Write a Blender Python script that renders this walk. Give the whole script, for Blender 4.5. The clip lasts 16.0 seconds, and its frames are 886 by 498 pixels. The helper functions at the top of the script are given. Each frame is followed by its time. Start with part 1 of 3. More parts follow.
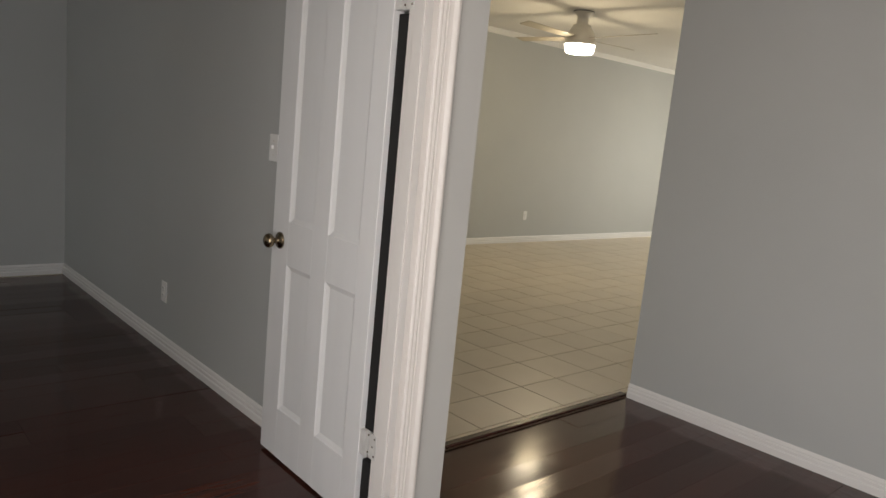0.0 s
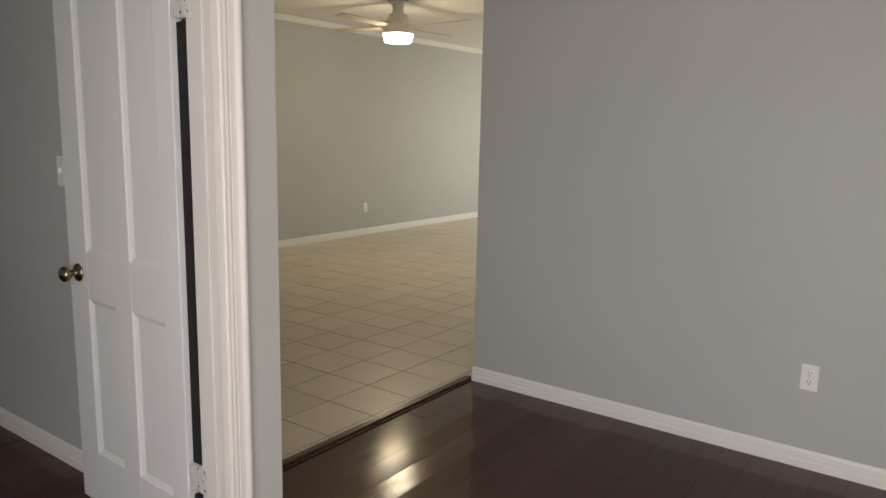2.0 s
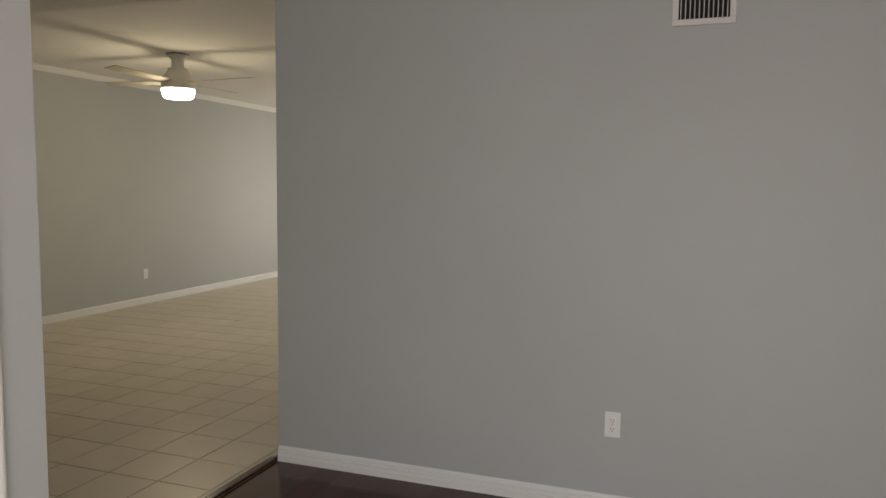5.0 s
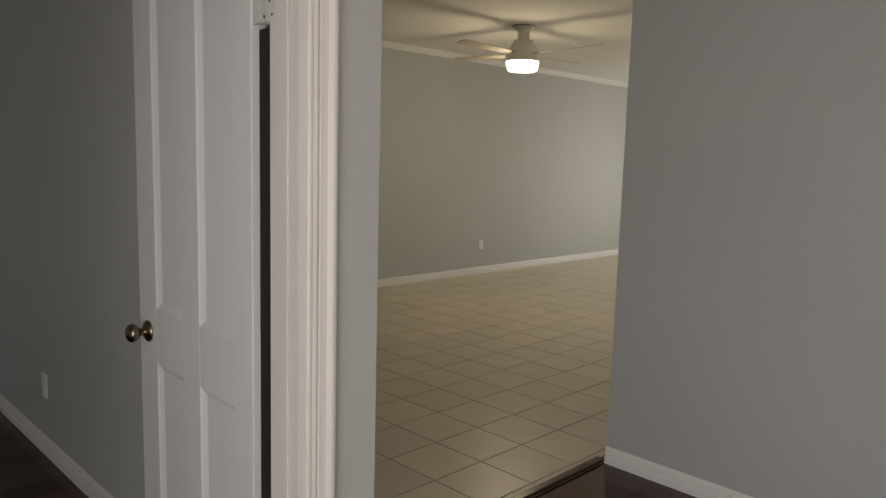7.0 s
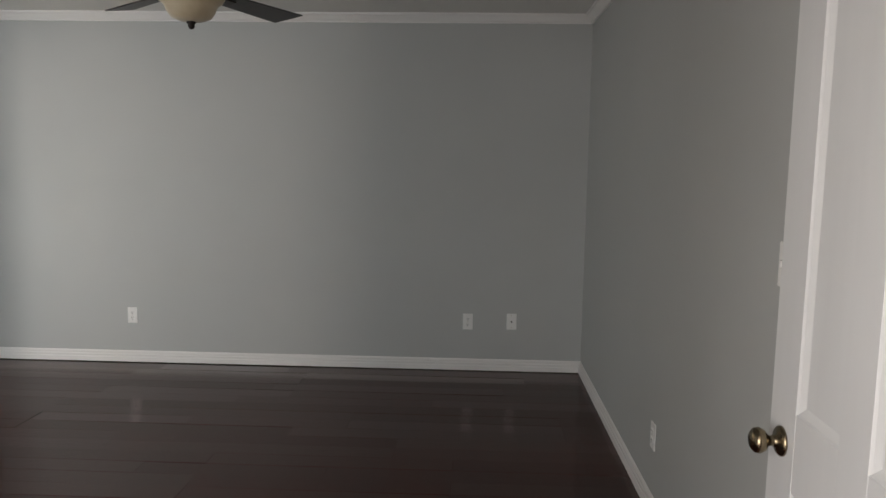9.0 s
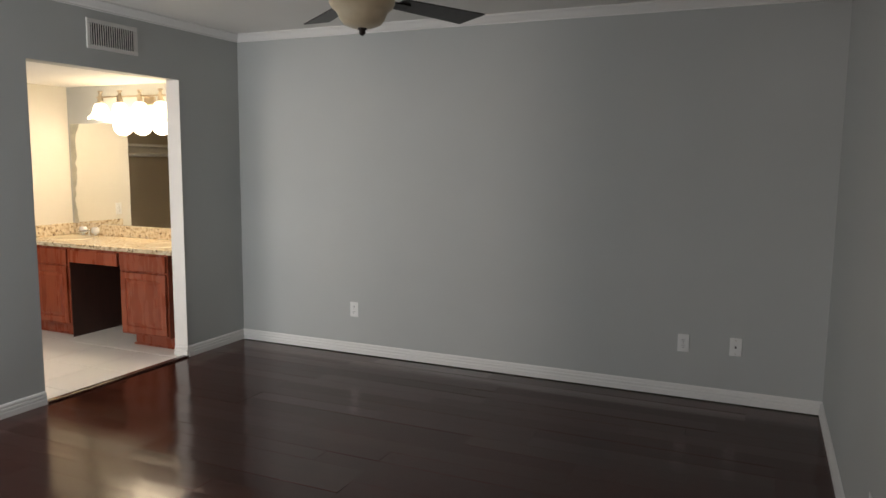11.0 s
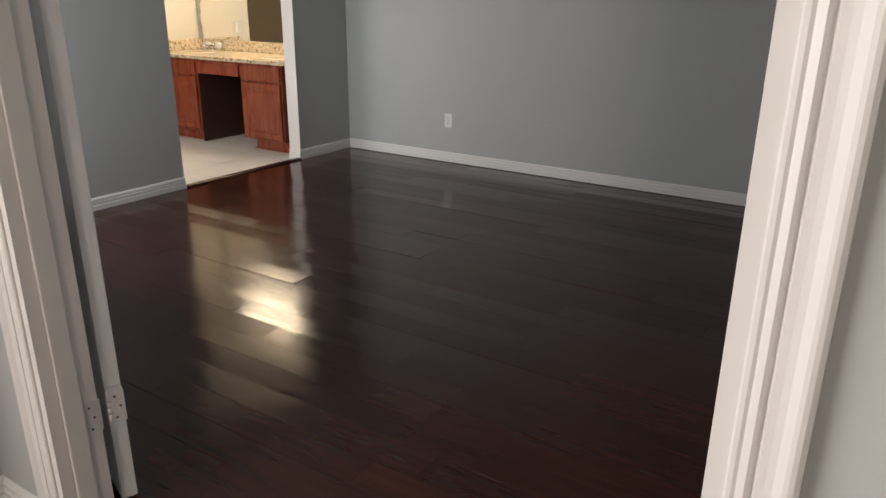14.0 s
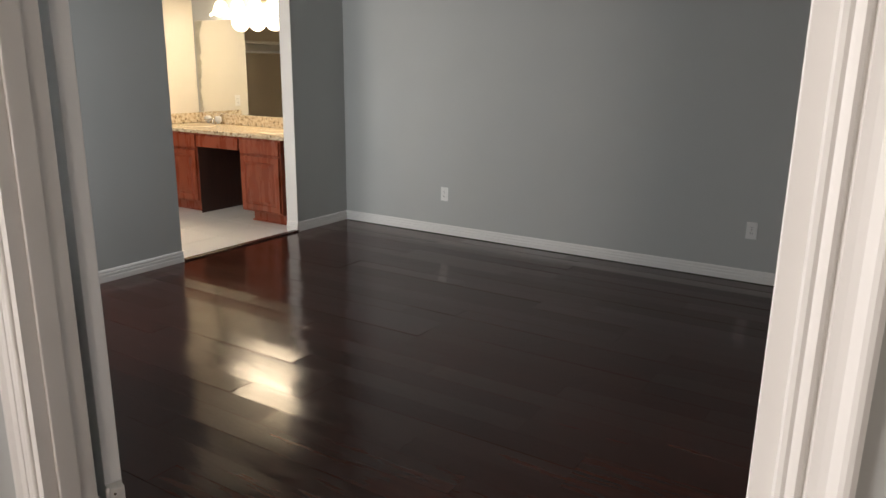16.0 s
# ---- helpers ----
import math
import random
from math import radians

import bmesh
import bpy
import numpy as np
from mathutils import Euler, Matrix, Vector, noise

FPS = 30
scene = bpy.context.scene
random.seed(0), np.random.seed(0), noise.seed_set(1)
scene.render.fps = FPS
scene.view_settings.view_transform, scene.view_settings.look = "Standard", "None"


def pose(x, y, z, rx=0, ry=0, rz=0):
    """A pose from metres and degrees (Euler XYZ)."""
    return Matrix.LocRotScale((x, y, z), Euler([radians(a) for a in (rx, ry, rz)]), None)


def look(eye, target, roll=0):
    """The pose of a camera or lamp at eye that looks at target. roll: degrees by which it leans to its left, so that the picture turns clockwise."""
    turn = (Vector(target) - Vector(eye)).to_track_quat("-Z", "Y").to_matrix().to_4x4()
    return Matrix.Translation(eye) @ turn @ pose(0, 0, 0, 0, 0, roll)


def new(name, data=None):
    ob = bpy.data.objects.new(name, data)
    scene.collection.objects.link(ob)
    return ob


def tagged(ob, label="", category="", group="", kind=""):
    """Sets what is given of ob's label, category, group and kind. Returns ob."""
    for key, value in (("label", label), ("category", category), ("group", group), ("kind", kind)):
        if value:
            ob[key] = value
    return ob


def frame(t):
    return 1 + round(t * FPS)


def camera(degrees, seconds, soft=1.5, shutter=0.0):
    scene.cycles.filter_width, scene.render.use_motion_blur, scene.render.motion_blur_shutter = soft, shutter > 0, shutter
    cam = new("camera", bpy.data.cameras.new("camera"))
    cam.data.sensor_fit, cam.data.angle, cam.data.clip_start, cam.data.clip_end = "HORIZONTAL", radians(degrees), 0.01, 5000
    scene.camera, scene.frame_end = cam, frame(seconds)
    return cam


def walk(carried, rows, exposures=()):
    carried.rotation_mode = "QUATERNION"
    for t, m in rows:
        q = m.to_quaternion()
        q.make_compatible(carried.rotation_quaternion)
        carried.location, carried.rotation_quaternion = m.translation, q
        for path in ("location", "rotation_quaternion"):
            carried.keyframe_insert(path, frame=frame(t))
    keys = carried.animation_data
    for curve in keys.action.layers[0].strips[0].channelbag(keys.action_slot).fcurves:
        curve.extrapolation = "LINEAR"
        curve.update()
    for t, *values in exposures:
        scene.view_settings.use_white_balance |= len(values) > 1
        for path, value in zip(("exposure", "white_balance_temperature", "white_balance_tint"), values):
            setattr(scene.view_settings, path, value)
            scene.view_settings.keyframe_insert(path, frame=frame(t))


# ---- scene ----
cam = camera(63.1, 16.0)

PATH = [
    (0, (-1.403, -0.986, 1.373), (-0.076, 0.475, 1.049), 5.6),
    (0.5, (-1.406, -0.983, 1.383), (-0.058, 0.454, 1.036), 4.8),
    (1, (-1.397, -0.981, 1.376), (0.017, 0.388, 1.022), 3.4),
    (1.5, (-1.371, -1.009, 1.41), (0.129, 0.268, 1.065), 2.1),
    (2, (-1.286, -1.043, 1.428), (0.309, 0.117, 1.095), 1.2),
    (2.5, (-1.272, -1.138, 1.431), (0.439, -0.149, 1.12), 0.6),
    (3, (-1.255, -1.154, 1.428), (0.543, -0.315, 1.173), 0.2),
    (3.5, (-1.227, -1.133, 1.463), (0.590, -0.32, 1.27), -0.6),
    (5.8, (-1.109, -0.794, 1.441), (0.783, -0.171, 1.262), 1.2),
    (6, (-1.079, -0.774, 1.429), (0.778, -0.063, 1.219), 1.4),
    (6.5, (-0.992, -0.732, 1.446), (0.696, 0.312, 1.194), 1.4),
    (7, (-0.887, -0.638, 1.435), (0.514, 0.767, 1.183), 1.6),
    (7.5, (-0.864, -0.505, 1.437), (0.194, 1.174, 1.193), 1.4),
    (8, (-0.844, -0.255, 1.453), (-0.152, 1.606, 1.212), 1.1),
    (8.5, (-0.796, -0.098, 1.452), (-0.511, 1.866, 1.203), 0.6),
    (9, (-0.68, -0.023, 1.477), (-0.759, 1.961, 1.235), 0.8),
    (9.5, (-0.564, 0.053, 1.484), (-0.927, 2.008, 1.261), 0.8),
    (11.8, (-0.185, 0.327, 1.477), (-1.102, 2.081, 1.186), 0.1),
    (12, (-0.166, 0.261, 1.457), (-1.106, 1.998, 1.145), -0.1),
    (12.5, (-0.065, 0.058, 1.417), (-1.05, 1.763, 1.069), -0.2),
    (13, (0.049, -0.018, 1.385), (-0.953, 1.664, 0.977), 0.1),
    (13.5, (0.115, -0.041, 1.351), (-0.907, 1.591, 0.811), 0.3),
    (14, (0.111, -0.042, 1.322), (-0.916, 1.541, 0.658), 0.5),
    (14.5, (0.107, -0.02, 1.307), (-0.925, 1.528, 0.574), 0.6),
    (15, (0.105, -0.035, 1.314), (-0.936, 1.503, 0.571), 0.9),
    (15.5, (0.101, -0.044, 1.323), (-0.952, 1.523, 0.662), 0.9),
    (16, (0.075, -0.06, 1.403), (-0.961, 1.577, 0.905), 0.7),
]
EXPOSURES = [(0, 0.36), (1.5, 0.4), (2.5, 0.25), (3.5, 0.1), (6, 0.0), (7, -0.1), (7.5, -0.3), (8.0, 0.05), (8.5, 0.5), (9.0, 0.78), (9.7, 0.8), (11.8, 0.63), (12.5, 0.64), (14.5, 0.64), (16, 0.64)]
walk(cam, [(t, look(eye, target, roll)) for t, eye, target, roll in PATH], EXPOSURES)

# ---- world and large lights ----
def make_world():
    w = bpy.data.worlds.new("sky")
    scene.world = w
    w.use_nodes = True
    nt = w.node_tree
    bg = nt.nodes["Background"]
    sky = nt.nodes.new("ShaderNodeTexSky")
    sky.sky_type = "NISHITA"
    sky.sun_disc = False
    sky.sun_elevation = radians(40)
    sky.sun_rotation = radians(60)
    nt.links.new(sky.outputs[0], bg.inputs[0])
    bg.inputs[1].default_value = 0.12


make_world()


def area_light(name, m, w, h, power, col, spread=180):
    d = bpy.data.lights.new(name, "AREA")
    d.shape, d.size, d.size_y, d.energy, d.color = "RECTANGLE", w, h, power, col
    d.spread = radians(spread)
    o = new(name, d)
    o.matrix_world = m
    return o


def point_light(name, loc, power, col, r):
    d = bpy.data.lights.new(name, "POINT")
    d.energy, d.color, d.shadow_soft_size = power, col, r
    o = new(name, d)
    o.location = loc
    return o


DAY = (1.0, 0.915, 0.87)
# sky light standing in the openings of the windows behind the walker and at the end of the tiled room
area_light("window_light", look((3.3, -7.9, 1.25), (-0.8, 0.8, 1.2)), 1.2, 2.0, 76, (1.0, 0.82, 0.69))
area_light("window_light", look((-1.76, -1.15, 1.15), (2, -0.75, 1.05)), 2.2, 1.8, 50, DAY)
area_light("window_light", look((-3.80, 0.83, 1.2), (-3.5, 5, 1.2)), 0.56, 1.8, 15.5, (0.98, 0.985, 1.0), 125)
area_light("window_light", look((9.86, 3.2, 1.3), (0, 3.4, 1.2)), 2.0, 1.9, 54, (1.0, 0.93, 0.80))
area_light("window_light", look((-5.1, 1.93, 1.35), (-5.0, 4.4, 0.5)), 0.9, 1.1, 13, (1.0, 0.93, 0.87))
WARM = (1.0, 0.80, 0.50)
point_light("fan_lamp_light", (4.33, 3.64, 2.06), 15, WARM, 0.14)
for i in range(5):
    point_light("vanity_lamp_light", (-5.53 + 0.227 * i, 4.83, 1.77), 2.1, (1.0, 0.80, 0.60), 0.10)


# ---- materials ----
def mat(name, col, rough=0.5, metal=0.0, col2=None, scale=8.0, bump=0.0, bscale=60.0, stretch=(1, 1, 1), rvar=0.0,
        per_object=0.0, coat=0.0, detail=6.0, mixfac=0.5, objspace=False):
    m = bpy.data.materials.new(name)
    m.use_nodes = True
    nt = m.node_tree
    n, l = nt.nodes, nt.links
    b = n["Principled BSDF"]
    b.inputs["Base Color"].default_value = (*col, 1)
    b.inputs["Roughness"].default_value = rough
    b.inputs["Metallic"].default_value = metal
    b.inputs["Coat Weight"].default_value = coat
    b.inputs["Coat Roughness"].default_value = 0.12
    geo = n.new("ShaderNodeNewGeometry")
    mp = n.new("ShaderNodeMapping")
    mp.inputs["Scale"].default_value = stretch
    info = n.new("ShaderNodeObjectInfo")
    off = n.new("ShaderNodeVectorMath")
    off.operation = "MULTIPLY_ADD"
    l.new(info.outputs["Random"], off.inputs[0])
    off.inputs[1].default_value = (13, 7, 5) if per_object else (0, 0, 0)
    l.new(geo.outputs["Position"], off.inputs[2])
    l.new(off.outputs[0], mp.inputs[0])
    big = n.new("ShaderNodeTexNoise")
    big.inputs["Scale"].default_value = scale
    big.inputs["Detail"].default_value = detail
    l.new(mp.outputs[0], big.inputs[0])
    if col2:
        ramp = n.new("ShaderNodeMapRange")
        ramp.inputs[1].default_value, ramp.inputs[2].default_value = 0.3, 0.7
        l.new(big.outputs[0], ramp.inputs[0])
        mix = n.new("ShaderNodeMix")
        mix.data_type = "RGBA"
        mix.inputs[6].default_value = (*col, 1)
        mix.inputs[7].default_value = (*col2, 1)
        l.new(ramp.outputs[0], mix.inputs[0])
        out = mix.outputs[2]
        if per_object:
            hsv = n.new("ShaderNodeHueSaturation")
            vr = n.new("ShaderNodeMapRange")
            vr.inputs[3].default_value, vr.inputs[4].default_value = 1 - per_object, 1 + per_object
            l.new(info.outputs["Random"], vr.inputs[0])
            l.new(vr.outputs[0], hsv.inputs["Value"])
            l.new(out, hsv.inputs["Color"])
            out = hsv.outputs[0]
        l.new(out, b.inputs["Base Color"])
    if rvar:
        rr = n.new("ShaderNodeMapRange")
        rr.inputs[1].default_value, rr.inputs[2].default_value = 0.3, 0.7
        rr.inputs[3].default_value, rr.inputs[4].default_value = rough - rvar, rough + rvar
        l.new(big.outputs[0], rr.inputs[0])
        l.new(rr.outputs[0], b.inputs["Roughness"])
    if bump:
        fine = n.new("ShaderNodeTexNoise")
        fine.inputs["Scale"].default_value = bscale
        fine.inputs["Detail"].default_value = 4
        l.new(mp.outputs[0], fine.inputs[0])
        bp = n.new("ShaderNodeBump")
        bp.inputs["Strength"].default_value = bump
        bp.inputs["Distance"].default_value = 0.004
        l.new(fine.outputs[0], bp.inputs["Height"])
        l.new(bp.outputs[0], b.inputs["Normal"])
    return m


def glow(name, col, strength):
    m = mat(name, (0.9, 0.88, 0.82), 0.4)
    b = m.node_tree.nodes["Principled BSDF"]
    b.inputs["Emission Color"].default_value = (*col, 1)
    b.inputs["Emission Strength"].default_value = strength
    return m


WALL = mat("grey wall paint", (0.446, 0.460, 0.450), 0.6, col2=(0.476, 0.490, 0.480), scale=1.3, bump=0.12, bscale=140, rvar=0.05)
TWALL = WALL
BWALL = mat("cream bath paint", (0.72, 0.68, 0.58), 0.5, col2=(0.76, 0.72, 0.63), scale=1.6, bump=0.12, bscale=140)
CEIL = mat("ceiling paint", (0.74, 0.73, 0.70), 0.8, col2=(0.78, 0.77, 0.74), scale=1.5, bump=0.35, bscale=90)
WHITE = mat("white trim paint", (0.68, 0.662, 0.635), 0.4, col2=(0.72, 0.702, 0.675), scale=3, bump=0.06, bscale=40)
BASEW = mat("white baseboard paint", (0.78, 0.77, 0.75), 0.36, col2=(0.81, 0.80, 0.78), scale=3, bump=0.06, bscale=40)
DOORW = mat("white door paint", (0.71, 0.72, 0.72), 0.38, col2=(0.74, 0.75, 0.75), scale=2.5, bump=0.08, bscale=60, stretch=(6, 6, 0.6))
WOOD = mat("dark cherry floor", (0.036, 0.0105, 0.0068), 0.15, col2=(0.060, 0.017, 0.010), scale=4, stretch=(0.8, 7, 1), bump=0.05,
           bscale=12, rvar=0.04, per_object=0.2)
WOOD.node_tree.nodes["Principled BSDF"].inputs["Specular IOR Level"].default_value = 0.38


def cupped(m, lean):
    """Lean each plank's surface a little its own way, as boards that have cupped."""
    n, l = m.node_tree.nodes, m.node_tree.links
    b = n["Principled BSDF"]
    info = n.new("ShaderNodeObjectInfo")
    wn = n.new("ShaderNodeTexWhiteNoise")
    wn.noise_dimensions = "1D"
    l.new(info.outputs["Random"], wn.inputs["W"])
    v = n.new("ShaderNodeVectorMath")
    v.operation = "MULTIPLY_ADD"
    l.new(wn.outputs["Color"], v.inputs[0])
    v.inputs[1].default_value = (lean, 2 * lean, 0)
    v.inputs[2].default_value = (-lean / 2, -lean, 0)
    add = n.new("ShaderNodeVectorMath")
    l.new(v.outputs[0], add.inputs[0])
    old = b.inputs["Normal"].links[0].from_socket
    l.new(old, add.inputs[1])
    nrm = n.new("ShaderNodeVectorMath")
    nrm.operation = "NORMALIZE"
    l.new(add.outputs[0], nrm.inputs[0])
    l.new(nrm.outputs[0], b.inputs["Normal"])


cupped(WOOD, 0.024)
WOODE = mat("dark wood strip", (0.03, 0.011, 0.008), 0.25, col2=(0.055, 0.018, 0.011), scale=10, stretch=(1, 8, 1), bump=0.05)
TILE = mat("beige floor tile", (0.60, 0.52, 0.40), 0.33, col2=(0.645, 0.565, 0.44), scale=3, bump=0.015, bscale=30, per_object=0.04)
GROUT = mat("brown grout", (0.16, 0.11, 0.07), 0.9, col2=(0.22, 0.16, 0.11), scale=9, bump=0.3)
BTILE = mat("pale bath tile", (0.78, 0.765, 0.73), 0.35, col2=(0.82, 0.805, 0.775), scale=3, bump=0.05, per_object=0.03, rvar=0.05)
BGROUT = mat("pale grout", (0.50, 0.48, 0.44), 0.9, col2=(0.56, 0.54, 0.50), scale=9, bump=0.2)
BRASS = mat("antique brass", (0.17, 0.135, 0.09), 0.24, 1.0, col2=(0.30, 0.245, 0.16), scale=30)
NICKEL = mat("brushed nickel", (0.42, 0.36, 0.28), 0.33, 1.0, col2=(0.50, 0.43, 0.34), scale=25)
CHROME = mat("chrome", (0.75, 0.74, 0.72), 0.12, 1.0)
PLATE = mat("white plastic plate", (0.82, 0.82, 0.80), 0.3)
DARK = mat("dark slot", (0.012, 0.012, 0.012), 0.6)
VOID = mat("dark duct", (0.012, 0.011, 0.010), 0.9)
HINGE = mat("painted steel hinge", (0.66, 0.66, 0.64), 0.35, 0.2, col2=(0.74, 0.74, 0.72), scale=40)
CHERRY = mat("cherry cabinet wood", (0.25, 0.052, 0.025), 0.28, col2=(0.33, 0.078, 0.036), scale=4, stretch=(5, 5, 0.8), bump=0.05, rvar=0.05)
# cherry wood darkened to carry the shade of the knee space
CHERRY_SHADED = mat("cherry wood with shade painted in", (0.055, 0.028, 0.022), 0.5, col2=(0.075, 0.036, 0.027), scale=7, stretch=(7, 7, 0.7))
FANW = mat("white fan enamel", (0.72, 0.69, 0.62), 0.32, col2=(0.76, 0.73, 0.66), scale=6)
BLADEW = mat("pale fan blade", (0.44, 0.40, 0.33), 0.45, col2=(0.50, 0.46, 0.38), scale=6, stretch=(1, 6, 1))
BRONZE = mat("dark bronze", (0.018, 0.015, 0.014), 0.38, 0.7, col2=(0.03, 0.024, 0.02), scale=25)
BLADED = mat("dark walnut blade", (0.022, 0.02, 0.02), 0.42, col2=(0.036, 0.031, 0.029), scale=6, stretch=(5, 5, 1))
ALAB = mat("alabaster glass", (0.55, 0.47, 0.32), 0.3, col2=(0.70, 0.62, 0.46), scale=9, detail=8)
MIRROR = mat("mirror silver", (0.86, 0.87, 0.85), 0.015, 1.0)
LENS = glow("lit fan diffuser", (1.0, 0.90, 0.72), 9)
SHADE = glow("lit frosted shade", (1.0, 0.77, 0.48), 4.3)


def granite():
    m = mat("speckled granite", (0.62, 0.48, 0.28), 0.18)
    nt = m.node_tree
    n, l = nt.nodes, nt.links
    b = n["Principled BSDF"]
    geo = n.new("ShaderNodeNewGeometry")
    v = n.new("ShaderNodeTexVoronoi")
    v.inputs["Scale"].default_value = 75
    l.new(geo.outputs["Position"], v.inputs["Vector"])
    nz = n.new("ShaderNodeTexNoise")
    nz.inputs["Scale"].default_value = 42
    nz.inputs["Detail"].default_value = 8
    l.new(geo.outputs["Position"], nz.inputs["Vector"])
    r1 = n.new("ShaderNodeValToRGB")
    e = r1.color_ramp.elements
    e[0].position, e[0].color = 0.30, (0.26, 0.16, 0.08, 1)
    e[1].position, e[1].color = 0.42, (0.60, 0.47, 0.30, 1)
    k = e.new(0.60)
    k.color = (0.80, 0.70, 0.52, 1)
    l.new(nz.outputs[0], r1.inputs[0])
    bw = n.new("ShaderNodeSeparateColor")
    l.new(v.outputs["Color"], bw.inputs[0])
    mr = n.new("ShaderNodeMapRange")
    mr.inputs[1].default_value, mr.inputs[2].default_value = 0.93, 0.98
    l.new(bw.outputs[0], mr.inputs[0])
    mx = n.new("ShaderNodeMix")
    mx.data_type = "RGBA"
    mx.inputs[7].default_value = (0.12, 0.07, 0.045, 1)
    l.new(mr.outputs[0], mx.inputs[0])
    l.new(r1.outputs[0], mx.inputs[6])
    l.new(mx.outputs[2], b.inputs["Base Color"])
    return m


GRANITE = granite()


def acrylic():
    m = mat("clear acrylic", (0.86, 0.87, 0.87), 0.12)
    b = m.node_tree.nodes["Principled BSDF"]
    b.inputs["Transmission Weight"].default_value = 0.35
    b.inputs["IOR"].default_value = 1.45
    return m


ACRYL = acrylic()


# ---- building helpers ----
def part(name, bm, material, parent=None, label=""):
    me = bpy.data.meshes.new(name)
    bm.to_mesh(me)
    bm.free()
    me.materials.append(material)
    o = new(name, me)
    if parent:
        o.parent = parent
    if label:
        tagged(o, label)
    return o


def empty(name, loc=(0, 0, 0), rz=0):
    o = new(name)
    o.matrix_world = pose(*loc, 0, 0, rz)
    o.empty_display_size = 0.1
    return o


def add_box(bm, x0, y0, z0, x1, y1, z1, bev=0.0, seg=2, m=None):
    r = bmesh.ops.create_cube(bm, size=1)
    vs = r["verts"]
    for v in vs:
        v.co = Vector(((x0 + x1) / 2 + v.co.x * (x1 - x0), (y0 + y1) / 2 + v.co.y * (y1 - y0), (z0 + z1) / 2 + v.co.z * (z1 - z0)))
    es = {e for v in vs for e in v.link_edges}
    if bev:
        out = bmesh.ops.bevel(bm, geom=list(es), offset=bev, segments=seg, affect="EDGES", profile=0.5)
        vs = list({v for f in out["faces"] for v in f.verts} | {v for v in vs if v.is_valid})
    if m:
        bmesh.ops.transform(bm, matrix=m, verts=vs)
    return vs


def box(x0, y0, z0, x1, y1, z1, bev=0.0, seg=2):
    bm = bmesh.new()
    add_box(bm, x0, y0, z0, x1, y1, z1, bev, seg)
    return bm


def lathe(bm, prof, n=32, m=None):
    """Turn (radius, height) pairs about the z axis."""
    rings = []
    for r, z in prof:
        if r < 1e-5:
            rings.append([bm.verts.new((0, 0, z))])
        else:
            rings.append([bm.verts.new((r * math.cos(2 * math.pi * i / n), r * math.sin(2 * math.pi * i / n), z)) for i in range(n)])
    for a, b in zip(rings, rings[1:]):
        for i in range(n):
            j = (i + 1) % n
            q = [a[i % len(a)], a[j % len(a)], b[j % len(b)], b[i % len(b)]]
            q = list(dict.fromkeys(q))
            if len(q) > 2:
                f = bm.faces.new(q)
                f.smooth = True
    vs = [v for r in rings for v in r]
    if m:
        bmesh.ops.transform(bm, matrix=m, verts=vs)
    bmesh.ops.recalc_face_normals(bm, faces=bm.faces)
    return bm


def turned(prof, n=32, m=None):
    return lathe(bmesh.new(), prof, n, m)


def sweep(prof, a, b, out, up=(0, 0, 1)):
    """A moulding from a to b: profile pairs run along out and up."""
    bm = bmesh.new()
    a, b, out, up = Vector(a), Vector(b), Vector(out), Vector(up)
    ra = [bm.verts.new(a + out * u + up * v) for u, v in prof]
    rb = [bm.verts.new(b + out * u + up * v) for u, v in prof]
    k = len(prof)
    for i in range(k):
        bm.faces.new((ra[i], ra[(i + 1) % k], rb[(i + 1) % k], rb[i]))
    bm.faces.new(ra)
    bm.faces.new(list(reversed(rb)))
    bmesh.ops.recalc_face_normals(bm, faces=bm.faces)
    return bm


def setting(name, bm, material, label, category):
    return tagged(part(name, bm, material), label, category, kind="structure")


# plan
XR, XT = 0.107, 0.217          # bedroom side and tile side of the partition
YH, YB = 0.69, 0.81            # hall side and bedroom side of the door wall
YF = 5.0                       # bedroom far wall
XL, XLB = -4.185, -4.30        # bedroom and bath side of the left wall
XG, YG = 2.035, 1.14           # grey hall wall and its end
XHL = -1.785                   # hall's other side wall
YS = -8.0                      # wall behind the walker
CB = 2.46                      # ceiling of bedroom and hall
CT = 2.63                      # ceiling of the tiled room
YTF, XTE = 5.40, 9.9           # far and end wall of the tiled room
JL, JR = -1.474, -0.011          # door opening
HD = 2.05                      # door opening height
BO0, BO1, BOH = 3.17, 4.355, 2.045   # bath opening
XBL, YBB, CBA = -6.08, 4.95, 2.11    # bath end wall, mirror wall, ceiling
YBS = 1.9                      # bath wall opposite the mirror

# ---- walls ----
def wall(name, boxes, material=WALL, label="smooth wall painted light grey"):
    bm = bmesh.new()
    for b in boxes:
        add_box(bm, *b)
    return setting(name, bm, material, label, "wall")


wall("wall_door", [(XL - 0.115, YH, 0, -4.1, YB, CB), (-4.1, YH, 0, -3.5, YB, 0.25), (-4.1, YH, 2.15, -3.5, YB, CB), (-3.5, YH, 0, JL - 0.02, YB, CB), (JR + 0.02, YH, 0, XR, YB, CB), (JL - 0.02, YH, HD + 0.02, JR + 0.02, YB, CB)])
wall("wall_partition", [(XR, YH, 0, XT, YTF, CT)])
wall("wall_far", [(XL, YF, 0, XR, YF + 0.12, CB)])
wall("wall_bath_side", [(XLB, YB, 0, XL, BO0, CB), (XLB, BO1, 0, XL, YF + 0.12, CB), (XLB, BO0, BOH, XL, BO1, CB)])
